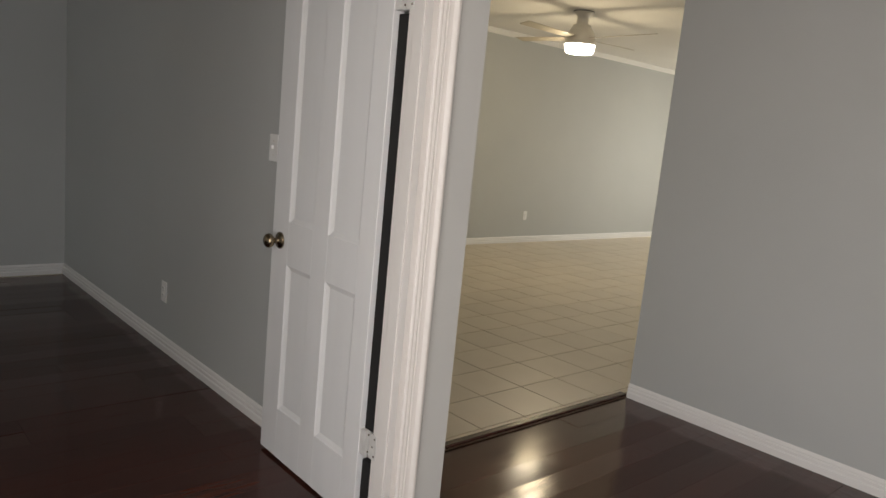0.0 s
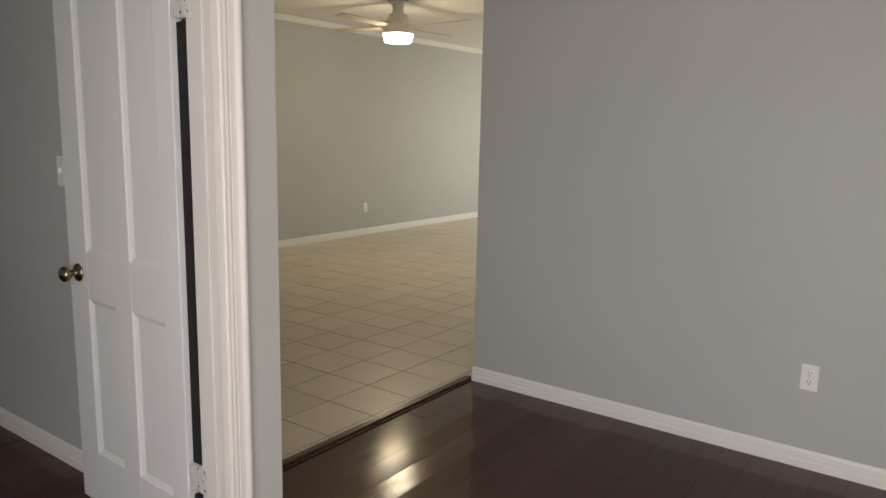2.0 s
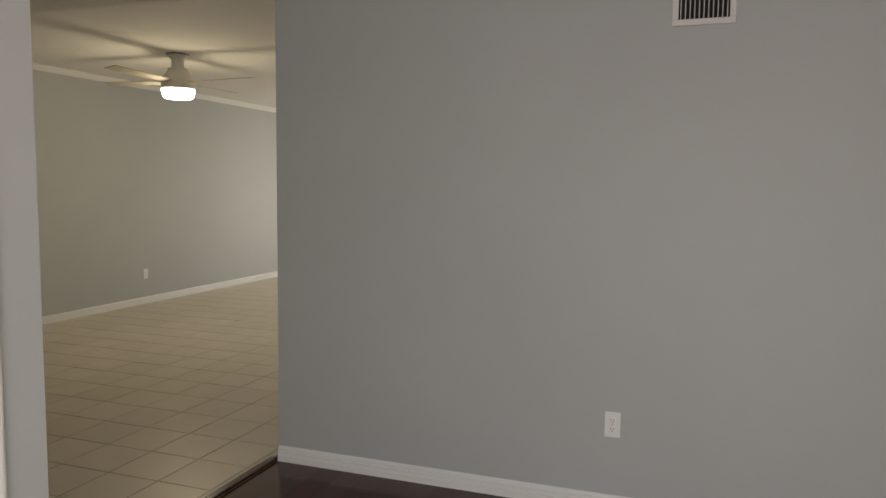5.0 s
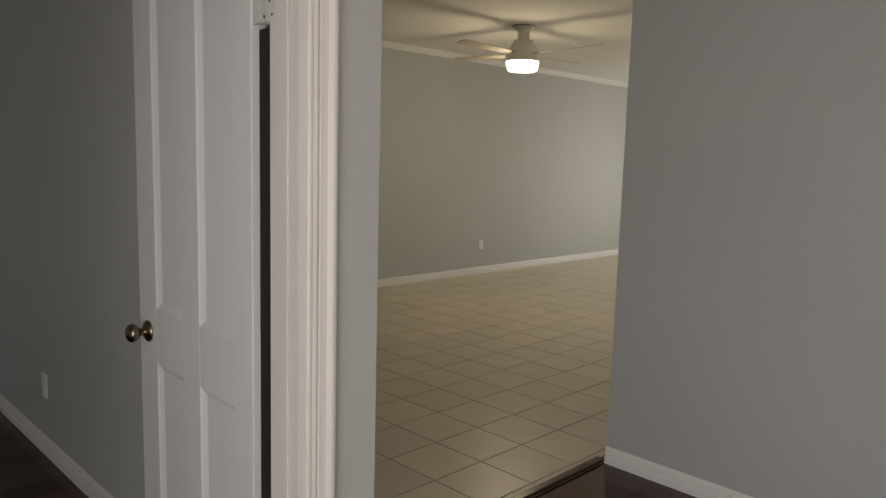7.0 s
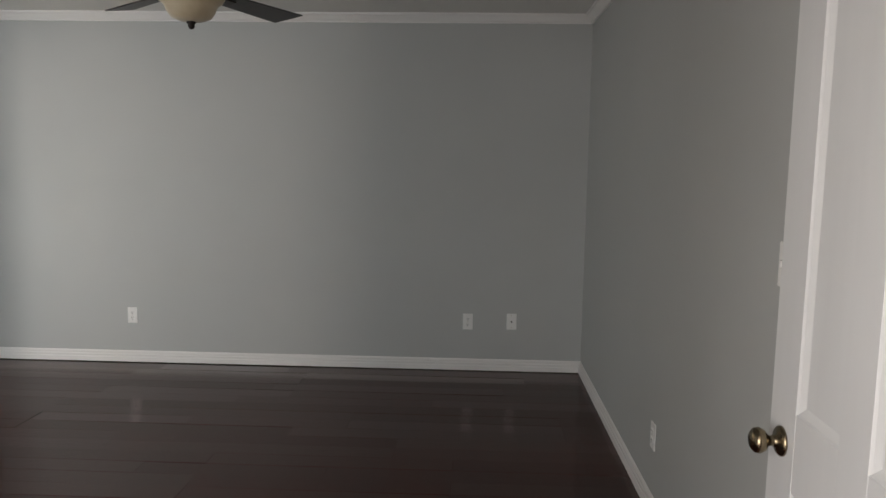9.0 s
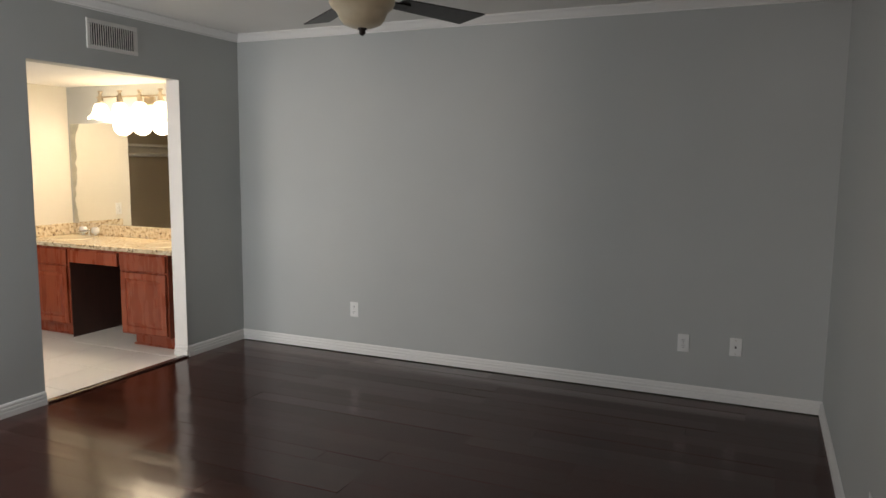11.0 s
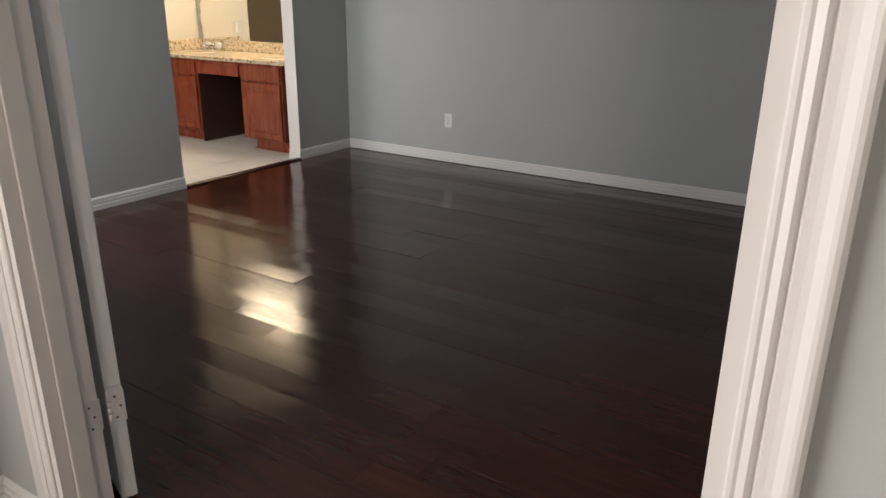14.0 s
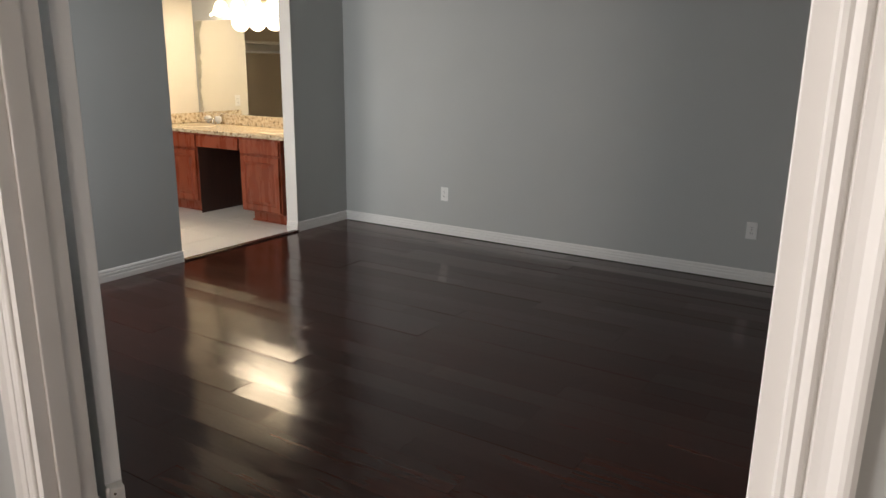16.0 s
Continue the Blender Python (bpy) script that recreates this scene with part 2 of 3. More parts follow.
wall("wall_grey", [(XG, -2.6, 0, XG + 0.12, YG, CB + 0.05)])
wall("wall_hall_end", [(5.0, YS, 0, 5.12, -2.6, CB)])
wall("wall_hall_return", [(XG + 0.12, -2.6, 0, 5.12, -2.48, CB)])
wall("wall_tile_south", [(XG + 0.12, YG - 0.12, 0, XTE, YG, CT)])
wall("wall_tile_far", [(XT, YTF, 0, XTE + 0.12, YTF + 0.12, CT)])
wall("wall_tile_end", [(XTE, YG - 0.12, 0, XTE + 0.12, 2.1, CT), (XTE, 4.3, 0, XTE + 0.12, YTF, CT), (XTE, 2.1, 2.25, XTE + 0.12, 4.3, CT), (XTE, 2.1, 0, XTE + 0.12, 4.3, 0.3)])
wall("wall_hall_side", [(XHL - 0.12, YS, 0, XHL, -2.3, CB), (XHL - 0.12, 0.0, 0, XHL, YH, CB), (XHL - 0.12, -2.3, 2.08, XHL, 0.0, CB), (XHL - 0.12, -2.3, 0, XHL, 0.0, 0.2)])
wall("wall_hall_back", [(XHL - 0.12, YS - 0.15, 0, 2.65, YS, CB), (3.95, YS - 0.15, 0, 5.12, YS, CB), (2.65, YS - 0.15, 2.28, 3.95, YS, CB), (2.65, YS - 0.15, 0, 3.95, YS, 0.2)])
CLOSET = mat("tan closet paint", (0.50, 0.42, 0.31), 0.6, col2=(0.54, 0.455, 0.335), scale=1.6, bump=0.1, bscale=140)
wall("wall_closet", [(-7.4, 2.4, 0, -7.28, 5.07, CBA), (-7.28, 2.4, 0, XBL, 2.52, CBA), (-7.28, YBB, 0, XBL - 0.12, YBB + 0.12, CBA)], CLOSET, "tan painted closet wall")
wall("wall_bath_end", [(XBL - 0.12, 4.27, 0, XBL, YBB + 0.12, CBA), (XBL - 0.12, YBS - 0.12, 0, XBL, 2.52, CBA)], BWALL, "smooth wall painted warm cream")
wall("wall_bath_mirror", [(XBL, YBB, 0, XLB, YBB + 0.12, CBA)], WALL)
wall("wall_bath_closet", [(XBL, YBS - 0.12, 0, -5.6, YBS, CBA), (-4.6, YBS - 0.12, 0, XLB, YBS, CBA), (-5.6, YBS - 0.12, 0, -4.6, YBS, 0.75), (-5.6, YBS - 0.12, 1.95, -4.6, YBS, CBA)], BWALL, "cream painted closet wall")
setting("ceiling", box(XL - 0.115, YS - 0.15, CB, XG + 0.12, YF + 0.12, CB + 0.05), CEIL, "flat ceiling painted off-white", "ceiling")
setting("ceiling_tiled_room", box(XT, YG - 0.45, CT, XTE + 0.12, YTF + 0.12, CT + 0.05), CEIL, "flat cream white ceiling over the tiled room", "ceiling")
setting("ceiling_back_room", box(XG + 0.12, YS - 0.15, CB, 5.12, -2.48, CB + 0.05), CEIL, "flat ceiling painted off-white", "ceiling")
setting("wall_step", box(XT, YG - 0.1, CB + 0.05, XG + 0.12, YG - 0.02, CT), CEIL, "short drop between two ceiling heights", "wall")
setting("ceiling_bath", box(-7.4, YBS - 0.12, CBA, XLB, YBB + 0.12, CBA + 0.05), CEIL, "low white ceiling over the vanity", "ceiling")

# ---- mouldings ----
BASE = [(0, 0), (0.017, 0), (0.017, 0.030), (0.015, 0.034), (0.010, 0.035), (0.010, 0.038), (0.014, 0.040), (0.014, 0.052), (0.012, 0.055), (0.007, 0.056),
        (0.007, 0.059), (0.011, 0.061), (0.011, 0.068), (0.008, 0.076), (0.003, 0.081), (0, 0.081)]
CROWN = [(0, 0), (0.010, 0), (0.014, -0.0), (0.014, 0.008), (0.026, 0.016), (0.040, 0.034), (0.050, 0.044), (0.060, 0.046), (0.060, 0.058), (0, 0.058)]


def baseboard(a, b, out):
    setting("baseboard", sweep(BASE, (*a, 0), (*b, 0), (*out, 0)), BASEW, "white stepped wooden baseboard along the wall", "baseboard")


def crown(a, b, out, z):
    setting("crown_trim", sweep(CROWN, (*a, z - 0.058), (*b, z - 0.058), (*out, 0)), BASEW, "white crown moulding under the ceiling", "trim")


baseboard((XL, YF), (XR, YF), (0, -1))
baseboard((XR, YB), (XR, YF - 0.016), (-1, 0))
baseboard((XL, YB), (XL, BO0), (1, 0))
baseboard((XL, BO1), (XL, YF - 0.016), (1, 0))
baseboard((XL + 0.016, YB), (JL - 0.02, YB), (0, 1))
baseboard((XG, -2.6), (XG, YG), (-1, 0))
baseboard((XHL, YS), (XHL, YH), (1, 0))
baseboard((XHL + 0.016, YH), (JL - 0.105, YH), (0, -1))
baseboard((XT, YTF), (XTE, YTF), (0, -1))
crown((XL, YF), (XR, YF), (0, -1), CB)
crown((XR, YB), (XR, YF), (-1, 0), CB)
crown((XL, YB), (XL, YF), (1, 0), CB)
crown((XL, YB), (XR, YB), (0, 1), CB)
crown((XG, -2.6), (XG, YG), (-1, 0), CB)
crown((XHL, YS), (XHL, YH), (1, 0), CB)
crown((XHL, YH), (XT, YH), (0, -1), CB)
crown((XT, YTF), (XTE, YTF), (0, -1), CT)
setting("bath_jamb_trim", box(XLB - 0.004, BO1 - 0.006, 0.0, XL + 0.004, BO1, BOH), WHITE, "white painted return of the bathroom opening", "trim")
setting("bath_jamb_base", sweep(BASE, (XLB, BO1 - 0.006, 0), (XL + 0.012, BO1 - 0.006, 0), (0, -1, 0)), WHITE, "white baseboard end in the opening", "baseboard")

# ---- double door frame ----
CAS = [(0, 0), (0.007, 0), (0.010, 0.003), (0.0105, 0.008), (0.009, 0.012), (0.0105, 0.016), (0.012, 0.021), (0.010, 0.025), (0.006, 0.027),
       (0.006, 0.0285), (0.011, 0.031), (0.0115, 0.040), (0.013, 0.048), (0.0165, 0.0525), (0.0205, 0.058), (0.0215, 0.063), (0.0205, 0.068),
       (0.017, 0.073), (0, 0.073)]


def casing(x, sgn, y, out):
    bm = sweep(CAS, (x, y, 0), (x, y, HD + 0.095), (0, out, 0), (sgn, 0, 0))
    setting("door_casing", bm, WHITE, "white moulded casing beside the double doorway", "trim")


for y, out in ((YH, -1), (YB, 1)):
    casing(JR + 0.022, 1, y, out)
    casing(JL - 0.022, -1, y, out)
    bm = sweep(CAS, (JL - 0.022, y, HD + 0.022), (JR + 0.022, y, HD + 0.022), (0, out, 0), (0, 0, 1))
    setting("door_casing", bm, WHITE, "white moulded head casing over the double doorway", "trim")


def jamb(x0, x1):
    o = setting("door_jamb", box(x0, YH - 0.002, 0, x1, YB + (0.003 if x1 <= JL + 0.001 else -0.011), HD), WHITE, "white painted wooden door jamb with a stop", "door frame")
    s = 1 if x1 <= JL + 0.001 else -1
    d = 0.011 if s > 0 else 0.006
    xs = x1 if s > 0 else x0
    part("door_stop", box(min(xs, xs + s * d), YH + 0.03, 0, max(xs, xs + s * d), YB - 0.040, HD, 0.003), WHITE, o)


jamb(JL - 0.0215, JL)
jamb(JR, JR + 0.0215)
# black strips that fill the gap between the right jamb and its leaf
GAP_BLACK = mat("matte black", (0.008, 0.008, 0.008), 0.7)
tagged(part("weatherstrip", box(JR + 0.005, YB - 0.0105, 0.36, JR + 0.026, YB + 0.044, 1.71, 0.001, 1), GAP_BLACK, bpy.data.objects["door_jamb.001"]), "black strip in the hinge gap")
part("weatherstrip", box(JR + 0.005, YB - 0.0105, 0.01, JR + 0.026, YB + 0.044, 0.25, 0.001, 1), GAP_BLACK, bpy.data.objects["door_jamb.001"])
setting("door_head", box(JL, YH - 0.002, HD, JR, YB + 0.003, HD + 0.02), WHITE, "white painted head of the door frame", "door frame")



def hinge_plates(o, x, sgn):
    """Painted hinge plates let into the jamb's face, with three screws each."""
    for hz in (0.315, 1.765):
        p = part("hinge_plate", box(min(x, x + sgn * 0.0016), YB - 0.032, hz - 0.044, max(x, x + sgn * 0.0016), YB + 0.007, hz + 0.044), HINGE, o, "painted steel hinge plate")
        for dy, dz in ((-0.022, 0.03), (-0.012, 0.0), (-0.022, -0.03)):
            part("screw", turned([(0, 0), (0.0035, 0), (0.0035, 0.001), (0, 0.0015)], 8, pose(x + sgn * 0.0016, YB + dy, hz + dz, 0, 90 * sgn)), BRASS, p)


hinge_plates(bpy.data.objects["door_jamb"], JL, 1)
hinge_plates(bpy.data.objects["door_jamb.001"], JR, -1)


# ---- panelled door leaf ----
def door_leaf(name, label, pin, turn, hand):
    """Leaf with its hinge pin at the origin; it reaches along +x when turn is 0. hand: 1 or -1 puts the thickness on that side in y."""
    W, H, T, Z0, A = 0.735, 2.03, 0.041, 0.012, 0.030
    root = empty(name, pin, turn)
    tagged(root, label, "door", kind="structure")
    y0, y1 = (0, T) if hand > 0 else (-T, 0)
    cols = ((0.122, 0.318), (0.424, 0.606))
    rows = ((0.215, 0.80), (0.968, 1.90))
    for a, b in ((A, cols[0][0]), (cols[0][1], cols[1][0]), (cols[1][1], W)):
        part("stile", box(a, y0, Z0, b, y1, Z0 + H, 0.0015, 1), DOORW, root)
    for c0, c1 in cols:
        for z0, z1 in ((Z0, rows[0][0]), (rows[0][1], rows[1][0]), (rows[1][1], Z0 + H)):
            part("rail", box(c0, y0 + 0.0005, z0, c1, y1 - 0.0005, z1), DOORW, root)
    for c0, c1 in cols:
        for z0, z1 in rows:
            bm = box(c0 - 0.002, y0 + 0.012, z0 - 0.002, c1 + 0.002, y1 - 0.012, z1 + 0.002)
            for ys, yd in ((y0, 1), (y1, -1)):
                # sloped sticking round the field and the raised centre of the panel
                lv = [(0.0, 0.0015), (0.004, 0.0045), (0.016, 0.010), (0.020, 0.0115)]
                rings = []
                for ins, dep in lv:
                    yy = ys + yd * dep
                    rings.append([bm.verts.new(p) for p in ((c0 + ins, yy, z0 + ins), (c1 - ins, yy, z0 + ins), (c1 - ins, yy, z1 - ins), (c0 + ins, yy, z1 - ins))])
                for ra, rb in zip(rings, rings[1:]):
                    for i in range(4):
                        bm.faces.new((ra[i], ra[(i + 1) % 4], rb[(i + 1) % 4], rb[i]))
                bm.faces.new(rings[-1])
            bmesh.ops.recalc_face_normals(bm, faces=bm.faces)
            part("panel", bm, DOORW, root)
    # knob on both sides
    kx, kz = 0.668, 0.888
    prof = [(0, 0), (0.033, 0), (0.033, 0.004), (0.028, 0.009), (0.014, 0.012), (0.011, 0.022), (0.013, 0.030), (0.024, 0.037), (0.0285, 0.048),
            (0.026, 0.058), (0.017, 0.065), (0, 0.067)]
    for ys, rot in ((y1, -90), (y0, 90)):
        part("knob", turned(prof, 28, pose(kx, ys, kz, rot)), BRASS, root, "round antique brass knob with rose")
    part("latch_plate", box(W - 0.001, (y0 + y1) / 2 - 0.011, kz - 0.028, W + 0.0015, (y0 + y1) / 2 + 0.011, kz + 0.028), BRASS, root)
    for hz in (0.315, 1.765):
        bm = turned([(0, -0.052), (0.004, -0.050), (0.0065, -0.046), (0.0065, -0.018), (0.0055, -0.0175), (0.0065, -0.017), (0.0065, 0.0), (0.0055, 0.0005),
                     (0.0065, 0.001), (0.0065, 0.017), (0.0055, 0.0175), (0.0065, 0.018), (0.0065, 0.046), (0.004, 0.050), (0, 0.052)], 14, pose(0, 0, hz))
        h = part("hinge", bm, HINGE, root, "painted steel butt hinge")
        part("hinge_leaf", box(-0.004, min(y0 * 0.92, y1 * 0.92), hz - 0.044, A + 0.001, max(y0 * 0.92, y1 * 0.92), hz + 0.044), HINGE, h)
        for k in (-0.03, 0.0, 0.03):
            part("screw", turned([(0, 0), (0.0035, 0), (0.0035, 0.001), (0, 0.0015)], 8, pose(-0.004, (y0 + y1) / 2 + 0.006 * (1 if k else -1), hz + k, 0, -90)), BRASS, h)
    return root


# right leaf stands straight into the bedroom, left leaf is folded back towards the wall
door_leaf("door_1", "white four-panel wooden door leaf standing open, brass knob", (0.019, YB + 0.022, 0), 88.5, 1)
door_leaf("door_2", "white four-panel wooden door leaf folded back open", (JL - 0.006, YB + 0.034, 0), 161, -1)


# ---- outlets, switch, vents ----
def wall_plate(name, label, m, kind):
    """Plate in the local x-z plane, facing -y, centre at the origin."""
    root = empty(name)
    root.matrix_world = m
    tagged(root, label, "outlet" if kind != "switch" else "switch")
    part("plate", box(-0.035, -0.006, -0.0575, 0.035, 0, 0.0575, 0.003), PLATE, root)
    if kind == "duplex":
        for dz in (-0.0195, 0.0195):
            bm = turned([(0, 0), (0.0155, 0), (0.0155, 0.0025), (0.0145, 0.003), (0, 0.003)], 20, pose(0, -0.006, dz, 90))
            s = part("socket", bm, PLATE, root)
            for dx, h in ((-0.006, 0.0045), (0.006, 0.0035)):
                part("slot", box(dx - 0.0013, -0.0096, dz + 0.003 - h, dx + 0.0013, -0.0088, dz + 0.003 + h), DARK, s)
            part("slot", turned([(0, 0), (0.0026, 0), (0.0026, 0.0006), (0, 0.0006)], 8, pose(0, -0.009, dz - 0.0085, 90)), DARK, s)
        part("screw", turned([(0, 0), (0.003, 0), (0, 0.0015)], 8, pose(0, -0.006, 0, 90)), NICKEL, root)
    elif kind == "jack":
        part("jack", turned([(0, 0), (0.006, 0), (0.006, 0.006), (0, 0.006)], 10, pose(0, -0.006, 0, 90)), DARK, root, "dark cable jack")
        for dz in (-0.042, 0.042):
            part("screw", turned([(0, 0), (0.003, 0), (0, 0.0015)], 8, pose(0, -0.006, dz, 90)), NICKEL, root)
    else:
        part("toggle", box(-0.005, -0.018, -0.006, 0.005, -0.005, 0.012, 0.002), PLATE, root)
        for dz in (-0.03, 0.03):
            part("screw", turned([(0, 0), (0.003, 0), (0, 0.0015)], 8, pose(0, -0.006, dz, 90)), NICKEL, root)
    return root


OUT = "white duplex power outlet low on the wall"
wall_plate("power_outlet", OUT, pose(-3.117, YF, 0.342), "duplex")
wall_plate("power_outlet", OUT, pose(-0.697, YF, 0.350), "duplex")
wall_plate("cable_outlet", "white cable jack plate low on the wall", pose(-0.388, YF, 0.356), "jack")
wall_plate("power_outlet", OUT, pose(XR, 2.955, 0.332, 0, 0, -90), "duplex")
wall_plate("power_outlet", OUT, pose(XG, -0.581, 0.405, 0, 0, -90), "duplex")
wall_plate("power_outlet", OUT, pose(5.80, YTF, 0.36), "duplex")
wall_plate("light_switch", "white toggle light switch on the grey wall", pose(XR, 1.795, 1.23, 0, 0, -90), "switch")


def air_vent(m, w, h, n, label):
    """Grille in the local x-z plane, facing -y, centred."""
    root = empty("air_vent")
    root.matrix_world = m
    tagged(root, label, "vent")
    part("backing", box(-w / 2 + 0.01, -0.004, -h / 2 + 0.01, w / 2 - 0.01, -0.001, h / 2 - 0.01), VOID, root, "dark duct behind the slats")
    f = 0.026
    bm = bmesh.new()
    add_box(bm, -w / 2, -0.011, -h / 2, w / 2, 0, -h / 2 + f, 0.003, 1)
    add_box(bm, -w / 2, -0.011, h / 2 - f, w / 2, 0, h / 2, 0.003, 1)
    add_box(bm, -w / 2, -0.011, -h / 2 + f, -w / 2 + f, 0, h / 2 - f, 0.003, 1)
    add_box(bm, w / 2 - f, -0.011, -h / 2 + f, w / 2, 0, h / 2 - f, 0.003, 1)
    part("frame", bm, WHITE, root)
    for i in range(n):
        x = -w / 2 + f + (i + 0.5) * (w - 2 * f) / n
        bm = bmesh.new()
        add_box(bm, -0.0015, -0.003, -h / 2 + f, 0.0015, 0.003, h / 2 - f, m=pose(x, -0.0085, 0, 0, 0, 8))
        part("slat", bm, WHITE, root)
    return root


air_vent(pose(XG, -0.895, 2.23, 0, 0, -90), 0.25, 0.205, 11, "white metal return grille high on the grey wall")
air_vent(pose(XL, 3.785, 2.255, 0, 0, 90), 0.40, 0.185, 20, "white metal air grille above the bathroom opening")


# ---- ceiling fans ----
def white_fan():
    root = empty("ceiling_fan", (4.33, 3.64, CT))
    tagged(root, "white ceiling fan with four blades and a lit drum light", "ceiling fan")
    part("mount_plate", turned([(0, 0), (0.10, 0), (0.10, -0.006), (0, -0.006)], 32), BRONZE, root, "dark mounting ring")
    part("canopy", turned([(0, -0.006), (0.095, -0.006), (0.095, -0.018), (0.072, -0.032), (0.056, -0.055), (0.055, -0.115), (0.064, -0.125)], 32), FANW, root)
    part("motor_housing", turned([(0.064, -0.125), (0.088, -0.13), (0.088, -0.15), (0.104, -0.165), (0.13, -0.205), (0.150, -0.25), (0.147, -0.30), (0.147, -0.315)], 36), FANW, root)
    part("diffuser", turned([(0.147, -0.315), (0.148, -0.33), (0.132, -0.388), (0.118, -0.399), (0, -0.403)], 36), LENS, root, "glowing frosted drum diffuser")
    for a in WHITE_BLADES:
        bm = bmesh.new()
        add_box(bm, 0.11, -0.06, -0.003, 0.82, 0.06, 0.003, 0.002, 1)
        for v in bm.verts:
            k = (v.co.x - 0.11) / 0.65
            v.co.y *= 0.75 + 0.55 * k - 0.35 * k * k
            v.co.z += 0.012 * k
        bmesh.ops.transform(bm, matrix=pose(0, 0, -0.25, 0, 0, a) @ pose(0, 0, 0, 11), verts=bm.verts)
        part("blade", bm, BLADEW, root)


WHITE_BLADES = (90, 180, 270, 0)


def bronze_fan():
    root = empty("ceiling_fan", (-1.822, 2.92, CB))
    tagged(root, "dark bronze ceiling fan with five blades and an alabaster bowl light", "ceiling fan")
    part("canopy", turned([(0, 0), (0.07, 0), (0.07, -0.02), (0.05, -0.05), (0.018, -0.06), (0.018, -0.13)], 28), BRONZE, root)
    part("motor_housing", turned([(0.018, -0.12), (0.07, -0.125), (0.12, -0.145), (0.14, -0.19), (0.14, -0.255), (0.125, -0.275), (0.09, -0.283), (0.09, -0.29), (0.115, -0.294), (0.137, -0.300), (0.137, -0.315), (0, -0.315)], 36), BRONZE, root)
    part("bowl", turned([(0.126, -0.312), (0.134, -0.325), (0.134, -0.345), (0.124, -0.363), (0.109, -0.373), (0.101, -0.384), (0.093, -0.405), (0.076, -0.427), (0.044, -0.439), (0, -0.443)], 40), ALAB, root, "cream alabaster glass bowl")
    part("finial", turned([(0.018, -0.440), (0.019, -0.447), (0.012, -0.452), (0.014, -0.460), (0.008, -0.469), (0, -0.473)], 16), BRONZE, root)
    for i in range(5):
        a = FAN_TURN + 72 * i
        iron = bmesh.new()
        add_box(iron, 0.10, -0.022, -0.008, 0.25, 0.022, 0.0, 0.003, 1)
        bmesh.ops.transform(iron, matrix=pose(0, 0, -0.318, 0, 0, a) @ pose(0, 0, 0, -12), verts=iron.verts)
        b = part("blade_iron", iron, BRONZE, root)
        bm = bmesh.new()
        add_box(bm, 0.19, -0.060, 0.0, 0.665, 0.060, 0.006, 0.002, 1)
        for v in bm.verts:
            k = (v.co.x - 0.19) / 0.475
            v.co.y *= 0.85 + 0.35 * k
            if k > 0.9 and v.co.y > 0:
                v.co.x -= 0.03
        bmesh.ops.transform(bm, matrix=pose(0, 0, -0.318, 0, 0, a) @ pose(0, 0, 0, -12), verts=bm.verts)
        part("blade", bm, BLADED, root, "dark walnut fan blade")


FAN_TURN = -4
white_fan()
bronze_fan()


# ---- bathroom ----
YV = 4.40                      # cabinet fronts
ZC = 0.755                     # underside of the worktop


def raised_front(name, x0, x1, z0, z1, parent, flat=False):
    bm = box(x0, YV - 0.019, z0, x1, YV - 0.001, z1, 0.003, 1)
    if not flat:
        ins, lv = 0.052, [(0.0, -0.0195), (0.006, -0.0125), (0.014, -0.0125), (0.034, -0.0205)]
        rings = []
        for k, d in lv:
            q = ins + k
            rings.append([bm.verts.new(p) for p in ((x0 + q, YV + d, z0 + q), (x1 - q, YV + d, z0 + q), (x1 - q, YV + d, z1 - q), (x0 + q, YV + d, z1 - q))])
        outer = [bm.verts.new(p) for p in ((x0 + 0.004, YV - 0.0195, z0 + 0.004), (x1 - 0.004, YV - 0.0195, z0 + 0.004), (x1 - 0.004, YV - 0.0195, z1 - 0.004), (x0 + 0.004, YV - 0.0195, z1 - 0.004))]
        for ra, rb in zip([outer] + rings, rings):
            for i in range(4):
                bm.faces.new((ra[i], ra[(i + 1) % 4], rb[(i + 1) % 4], rb[i]))
        bm.faces.new(rings[-1])
        # the front face of the blank lies behind the recess
        for v in bm.verts:
            if abs(v.co.y - (YV - 0.019)) < 1e-4:
                v.co.y = YV - 0.0115
        bmesh.ops.recalc_face_normals(bm, faces=bm.faces)
    return part(name, bm, CHERRY, parent)


def vanity_unit(x0, x1, name, label):
    root = empty(name, (0, 0, 0))
    tagged(root, label, "cabinet")
    bm = bmesh.new()
    add_box(bm, x0, YV, 0.10, x1, YBB, ZC)
    part("body", bm, CHERRY, root)
    part("toe_kick", box(x0 + 0.065, YV + 0.07, 0, x1 - 0.003, YBB, 0.10), CHERRY, root)
    part("toe_trim", box(x0 + 0.05, YV + 0.058, 0, x1 - 0.003, YV + 0.07, 0.014, 0.004, 1), CHERRY, root)
    raised_front("drawer_front", x0 + 0.012, x1 - 0.012, 0.615, ZC - 0.018, root, True)
    raised_front("cabinet_door", x0 + 0.012, x1 - 0.012, 0.115, 0.598, root)
    return root


